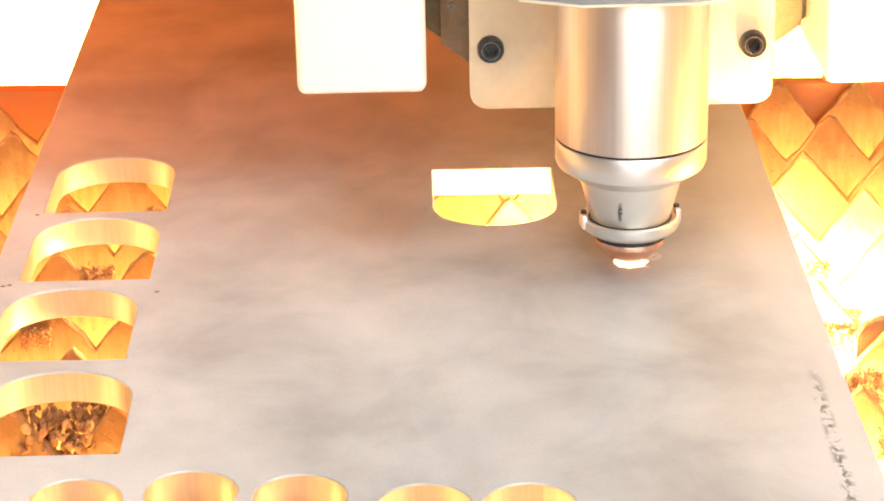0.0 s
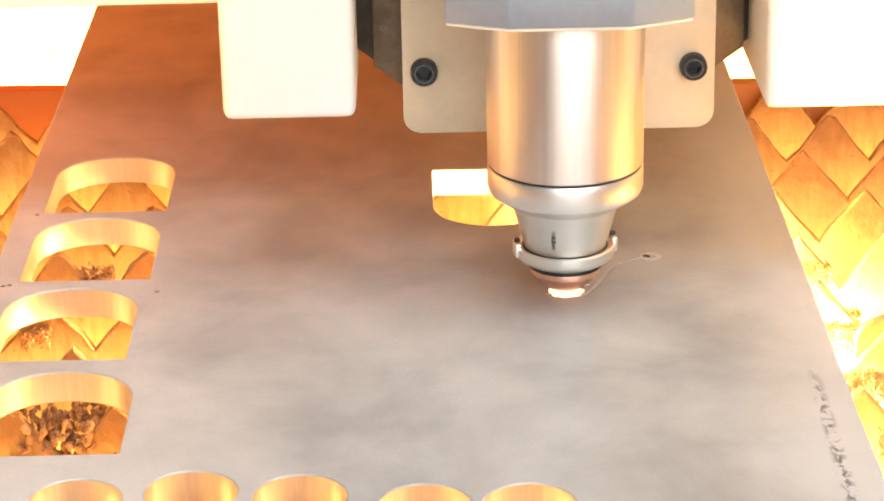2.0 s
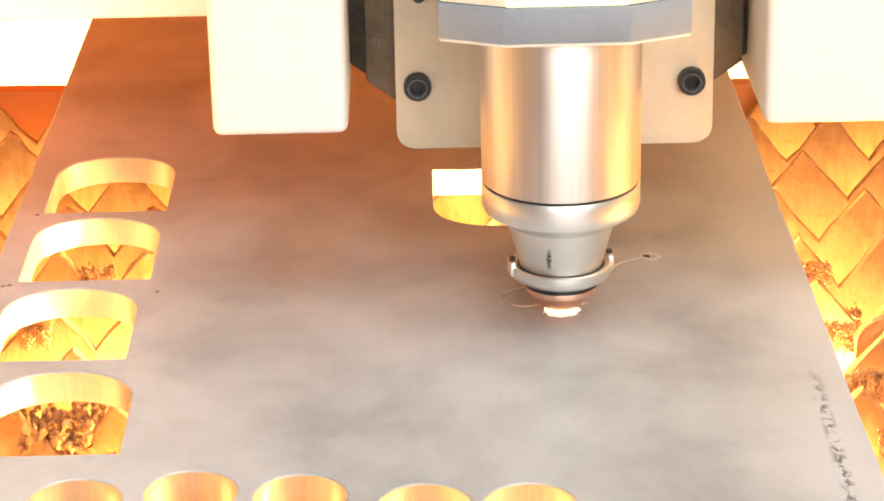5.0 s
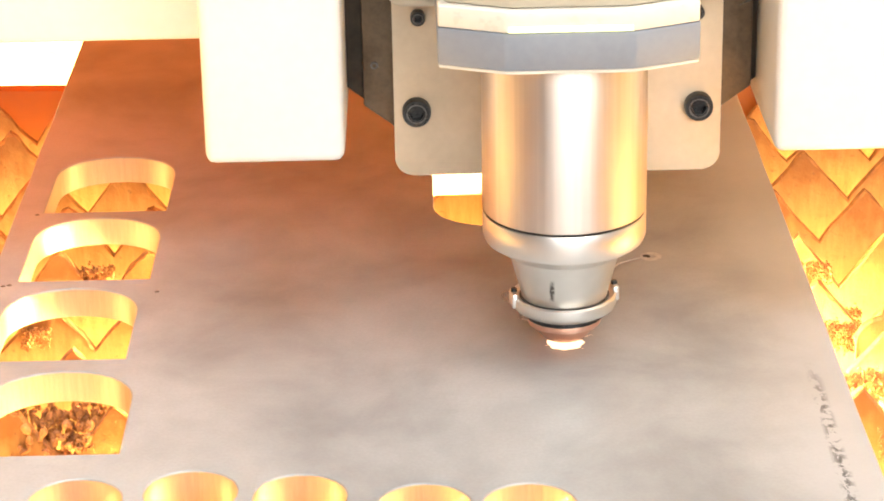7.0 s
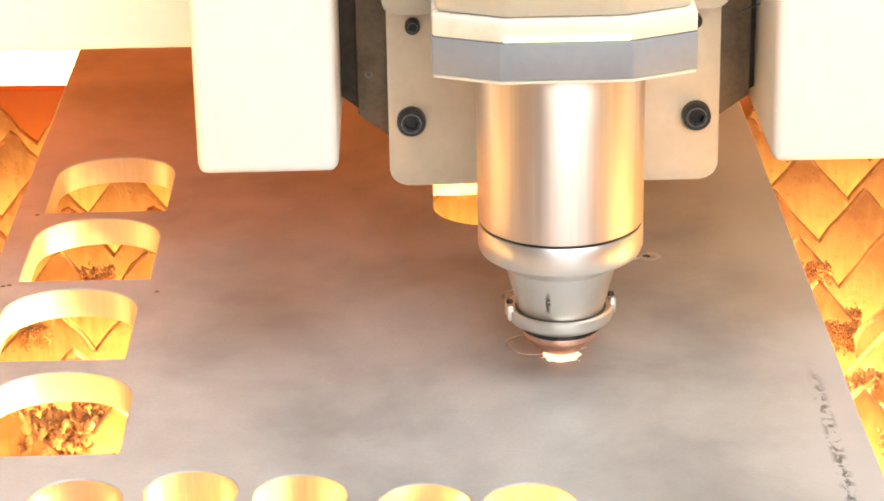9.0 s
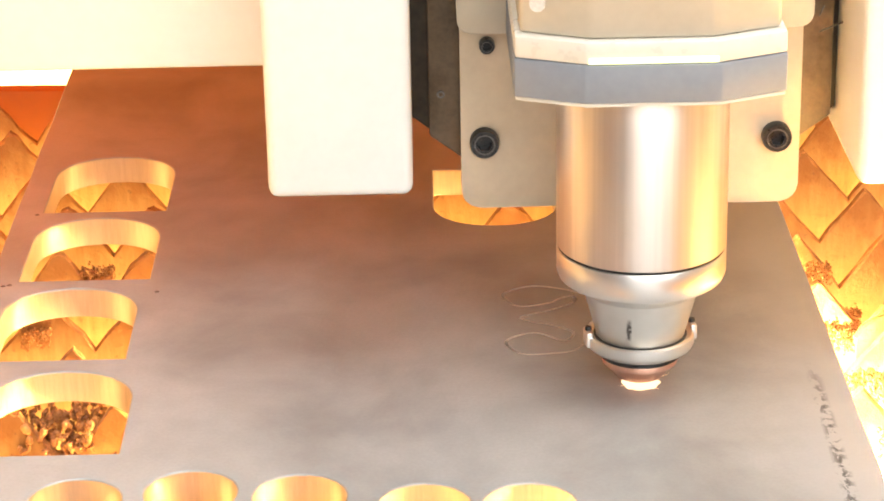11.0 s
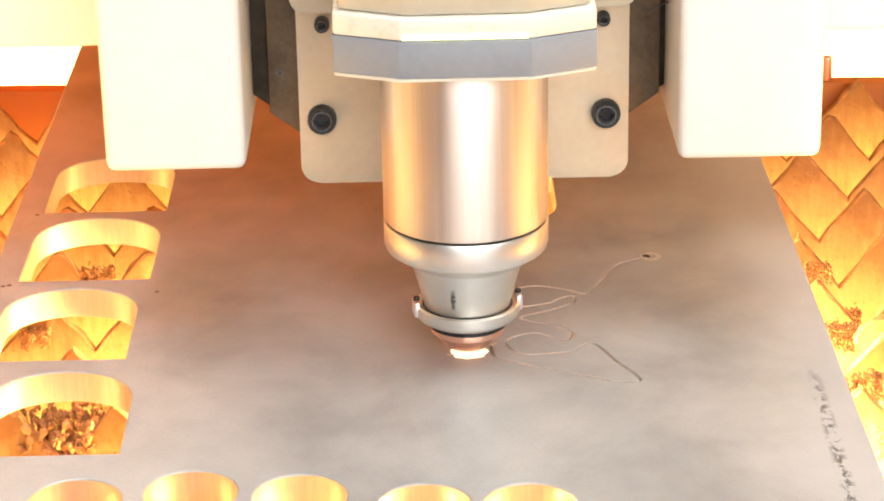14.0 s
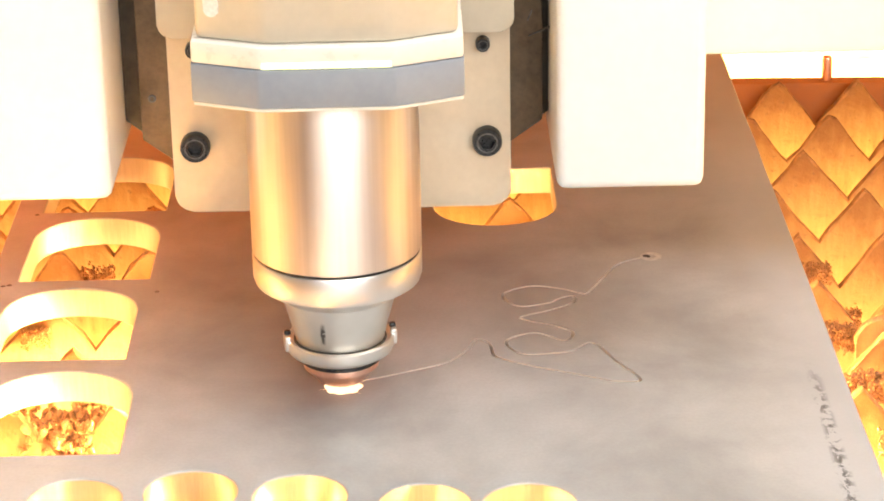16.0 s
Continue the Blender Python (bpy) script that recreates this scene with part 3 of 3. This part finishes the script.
def octagon(w, front, back, cx, cy):
    """Plan of the head cover: wide front face, shallow chamfers, straight sides."""
    return [(-w, back), (-w, front + cy), (-w + cx, front), (w - cx, front), (w, front + cy), (w, back)]


def cutting_head():
    h = tagged(empty("cutting_head"), "laser cutting head with aluminium barrel, copper nozzle and cream cover", "cutting head")
    # back plate and what carries it
    part("back_plate", prism(rounded_rect(-0.0515, 0.0530, 0.0385, 0.135, 0.0055), 0.0485, 0.058, 0.0006, "y"), M_PLATE, h, "tan anodised mounting plate")
    part("housing", prism([(-0.072, 0.0695), (-0.0515, 0.0535), (0.0535, 0.0575), (0.0735, 0.0715), (0.0735, 0.24), (-0.072, 0.24)], 0.0585, 0.0775, 0.001, "y"), M_DARK, h, "dark grey carriage housing")
    for x0, x1, z0, z1 in ((-0.0612, -0.0505, 0.0605, 0.0525), (0.0632, 0.0520, 0.0645, 0.0565)):
        part("inner_panel", prism([(x0, z0), (x1, z1), (x1, 0.20), (x0, 0.20)], 0.0545, 0.0584, 0.0005, "y"), M_BROWN, h, "dusty brown panel beside the plate")
    for a, b in (((0.0535, 0.0585, 0.0880), (0.0655, 0.0500, 0.0960)), ((0.0535, 0.0575, 0.0830), (0.0600, 0.0540, 0.1000))):
        a, b = Vector(a), Vector(b)
        bm = turned([(0.0, 0.0), (0.00025, 0.0), (0.00025, (b - a).length), (0.0, (b - a).length)], 8)
        bm.transform(Matrix.Translation(a) @ (b - a).to_track_quat("Z", "Y").to_matrix().to_4x4())
        part("wire", bm, M_WORN, h, "thin grey wire")
    part("vent_boss", turned_to_front(-0.0575, 0.0544, 0.0740, 0.0013), M_WORN, h, "small round boss")
    part("upper_block", prism(rounded_rect(-0.0525, 0.0538, 0.0995, 0.24, 0.004), 0.034, 0.048, 0.0008, "y"), M_TAN, h, "cream upper bracket")
    for x, z, r in ((-0.0443, 0.0605, 0.0046), (0.0457, 0.0605, 0.0046), (-0.0433, 0.0919, 0.0024), (0.0447, 0.0919, 0.0022)):
        socket_screw(x, 0.0448, z, r, h)
    # white side covers
    for x0, x1 in ((-0.1093, -0.0665), (0.0652, 0.1090)):
        part("side_cover", boxed(x0, x1, 0.0124, 0.077, 0.0565, 0.26, bev=0.003, seg=3), M_WHITE, h, "white painted side cover")
    # cover above the barrel
    part("grey_band", prism(octagon(0.0378, -0.031, 0.0478, 0.019, 0.008), 0.0989, 0.1100, 0.0006), M_GREY, h, "blue-grey plastic band")
    part("band_lip", prism(octagon(0.0374, -0.0306, 0.0476, 0.019, 0.008), 0.0978, 0.0988, 0.0003), M_CREAM, h, "thin pale lip")
    part("cover_rim", prism(octagon(0.0376, -0.0308, 0.0338, 0.019, 0.008), 0.1101, 0.1165, 0.0008), M_CREAM, h, "pale rounded rim")
    part("cover", prism(octagon(0.0362, -0.0285, 0.0338, 0.019, 0.008), 0.1166, 0.24, 0.0015), M_TAN, h, "cream faceted head cover")
    bm = prism(rounded_rect(-0.0022, 0.0022, 0.1232, 0.150, 0.0021), -0.0005, 0.0003, 0.0, "y")
    bm.transform(Matrix.Translation((-0.0313, -0.0228, 0)) @ Matrix.Rotation(radians(-22.8), 4, "Z"))
    part("cover_slot", bm, M_CERAMIC, h, "pale rounded inset on the cover")
    part("work_light", boxed(-0.0178, 0.0178, -0.0314, -0.0309, 0.1104, 0.1122, bev=0.0002), M_LED, h, "glowing pale yellow light strip")
    # barrel
    part("barrel", turned([(0.0, 0.0977), (0.0247, 0.0977), (0.0249, 0.0973), (0.0249, 0.0462), (0.0246, 0.0458), (0.0, 0.0457)]), M_ALU, h, "shiny turned aluminium barrel")
    part("seam", turned([(0.0, 0.0456), (0.0245, 0.0456), (0.0245, 0.0451), (0.0, 0.0451)]), M_BLACK, h, "thin dark seam")
    part("collar", turned([(0.0, 0.0449), (0.0247, 0.0450), (0.0249, 0.0447), (0.0249, 0.0378), (0.0243, 0.0362), (0.0178, 0.0318), (0.0, 0.0317)]), M_STEEL, h, "steel collar with tapered underside")
    part("cone", turned([(0.0, 0.0316), (0.0172, 0.0316), (0.0166, 0.0300), (0.0134, 0.0180), (0.0132, 0.0170), (0.0, 0.0169)]), M_CONE, h, "conical steel nozzle holder")
    ring = part("lock_ring", turned([(0.0, 0.0163), (0.0136, 0.0163), (0.0146, 0.0172), (0.0155, 0.0174), (0.0160, 0.0170), (0.0161, 0.0145), (0.0155, 0.0132), (0.0128, 0.0116), (0.0, 0.0115)]), M_STEEL, h, "bright steel lock ring with lugs")
    part("groove", turned([(0.0, 0.0168), (0.0138, 0.0168), (0.0139, 0.0164), (0.0, 0.0164)]), M_WORN, h, "dark groove above the lock ring")
    for a in (0, 180):
        bm = boxed(0.0148, 0.0168, -0.0030, 0.0030, 0.0138, 0.0188, bev=0.0007)
        bm.transform(Matrix.Rotation(radians(a + 8), 4, "Z"))
        part("lug", bm, M_STEEL, ring)
        pin = turned([(0.0, 0.0198), (0.0008, 0.0198), (0.0010, 0.0195), (0.0010, 0.0187), (0.0, 0.0187)], 14, 0.0157 * math.cos(radians(a + 8)), 0.0157 * math.sin(radians(a + 8)))
        part("lug_pin", pin, M_BLACK, ring, "small dark pin on the lug")
    part("insulator", turned([(0.0, 0.0114), (0.0118, 0.0114), (0.0120, 0.0100), (0.0, 0.0099)]), M_BLACK, h, "dark insulating ring")
    part("nozzle", turned([(0.0, 0.0098), (0.0112, 0.0098), (0.0114, 0.0092), (0.0112, 0.0078), (0.0086, 0.0052), (0.0070, 0.0032), (0.0040, 0.0022), (0.0, 0.0021)]), M_COPPER, h, "scorched copper nozzle tip")
    bm = turned([(0.0, 0.0013), (0.0022, 0.0010), (0.0042, 0.0004), (0.0056, 0.0001)], 28)
    for v in bm.verts:
        k = 1 + 0.28 * noise.noise((v.co.x * 300, v.co.y * 400, 4))
        v.co.x, v.co.y = v.co.x * k, v.co.y * k
    for k in range(4):
        a = k * 1.7 + 0.3
        ln = 0.0055 + 0.005 * random.random()
        p = Vector((math.cos(a), math.sin(a), 0))
        q = Vector((-p.y, p.x, 0)) * 0.0003
        vs = [bm.verts.new(v) for v in (p * 0.003 + q + Vector((0, 0, 0.0004)), p * 0.003 - q + Vector((0, 0, 0.0004)), p * ln + Vector((0, 0, 0.0006 + 0.001 * random.random())))]
        bm.faces.new(vs)
    part("cutting_flash", bm, M_FLASH, h, "white-hot glow at the cutting point")
    return h


GANTRY = gantry()
HEAD = cutting_head()


def spark_shower():
    """Sparks sprayed down and to one side under the sheet."""
    rnd = random.Random(5)
    bm = bmesh.new()
    for k in range(520):
        a = rnd.gauss(0, 0.75) if k % 4 else rnd.uniform(0, 2 * math.pi)
        slope = rnd.uniform(0.1, 4.5)
        d = Vector((math.cos(a) * slope, math.sin(a) * slope, -1)).normalized()
        s = rnd.uniform(0.004, 0.14)
        e = s + rnd.uniform(0.004, 0.018)
        base = Vector((0, 0, -SHEET_T - 0.001))
        p0, p1 = base + d * s, base + d * e
        if p1.z < -0.058:
            continue
        side = d.cross(Vector((0, 0, 1))).normalized() * 0.0005
        up = d.cross(side).normalized() * 0.0004
        vs = [bm.verts.new(v) for v in (p0, (p0 + p1) / 2 + side, (p0 + p1) / 2 - side, (p0 + p1) / 2 + up, p1)]
        for tri in ((0, 1, 3), (0, 3, 2), (0, 2, 1), (4, 3, 1), (4, 2, 3), (4, 1, 2)):
            bm.faces.new([vs[i] for i in tri])
    return tagged(part("spark_shower", bm, M_SPARK, None, "", smooth=False), "shower of orange sparks below the steel sheet", "sparks", kind="stuff")


SPARKS = spark_shower()
# seconds and heading of the spray in degrees from the x axis
SPRAY = ((0.0, 20), (2.0, 10), (3.0, 40), (4.2, 140), (6.5, 165), (7.0, 85), (8.0, 60), (8.5, 110), (9.2, 165), (11.3, 40), (12.5, 10), (16.0, 30))


# ---- marks on the sheet ----
def pierce_marks():
    part("pierce_hole", turned([(0.0, 0.0004), (0.0010, 0.0003), (0.0015, 0.0), (0.0, -0.0002)], 14, PIERCE.x, PIERCE.y), M_BLACK, SHEET, "dark pierced hole with burnt rim")
    ring = turned([(0.0016, 0.00005), (0.0019, 0.0002), (0.0034, 0.00012), (0.0040, -0.0001)], 24, PIERCE.x + 0.0016, PIERCE.y - 0.0002)
    for v in ring.verts:
        v.co.x += 0.0005 * noise.noise(v.co * 900)
    part("spatter_ring", ring, M_SPATTER, SHEET, "pale ring of spatter round the pierced hole")
    for x, y in ((-0.1368, 0.2790), (-0.1375, 0.2150), (-0.0880, 0.2068), (-0.1395, 0.2142)):
        spot = part("pierce_hole", turned([(0.0, 0.0003), (0.0005, 0.0002), (0.0009, 0.0), (0.0, -0.0002)], 9), M_WORN, SHEET, "dark pierced hole with burnt rim")
        spot.location = (x, y, 0)


def edge_dross():
    """Burnt beads hanging along the sheet's long edge."""
    rnd = random.Random(21)
    bm = bmesh.new()
    y = 0.08
    while y < 0.42:
        r = rnd.uniform(0.0003, 0.0009) * (2.0 if rnd.random() < 0.08 else 1.0)
        c = Vector((SX1 + rnd.uniform(-0.0001, 0.0005), y, rnd.uniform(-0.0098, -0.0045)))
        out = bmesh.ops.create_icosphere(bm, subdivisions=1, radius=r, matrix=Matrix.Translation(c))
        for v in out["verts"]:
            o = v.co - c
            v.co = c + Vector((o.x, o.y * 1.6, o.z * 1.3)) * (1 + 0.4 * noise.noise(v.co * 900))
        y += rnd.uniform(0.0006, 0.0045)
    part("edge_dross", bm, M_CRUST, SHEET, "dark burnt beads along the edge")["kind"] = "stuff"


pierce_marks()
edge_dross()


def motions():
    walk(HEAD, [(t, pose(x, y, 0)) for t, x, y in TRACK])
    walk(GANTRY, [(t, pose(0, y, 0)) for t, x, y in TRACK])
    # the spray is aimed at whichever side of the bed should be brighter
    times, turns = zip(*SPRAY)
    walk(SPARKS, [(t, pose(x, y, 0, rz=float(np.interp(t, times, turns)))) for t, x, y in TRACK])
    flush, sunk = pose(0, 0, 0), pose(0, 0, -0.0055)
    for t, ob in STRIPS:
        if t <= 0.1:  # the lead-in is cut before the clip begins
            walk(ob, [(0.0, sunk), (16.0, sunk)])
        else:
            walk(ob, [(0.0, flush), (t - 0.1, flush), (min(t, 15.95), sunk), (16.0, sunk)])


motions()
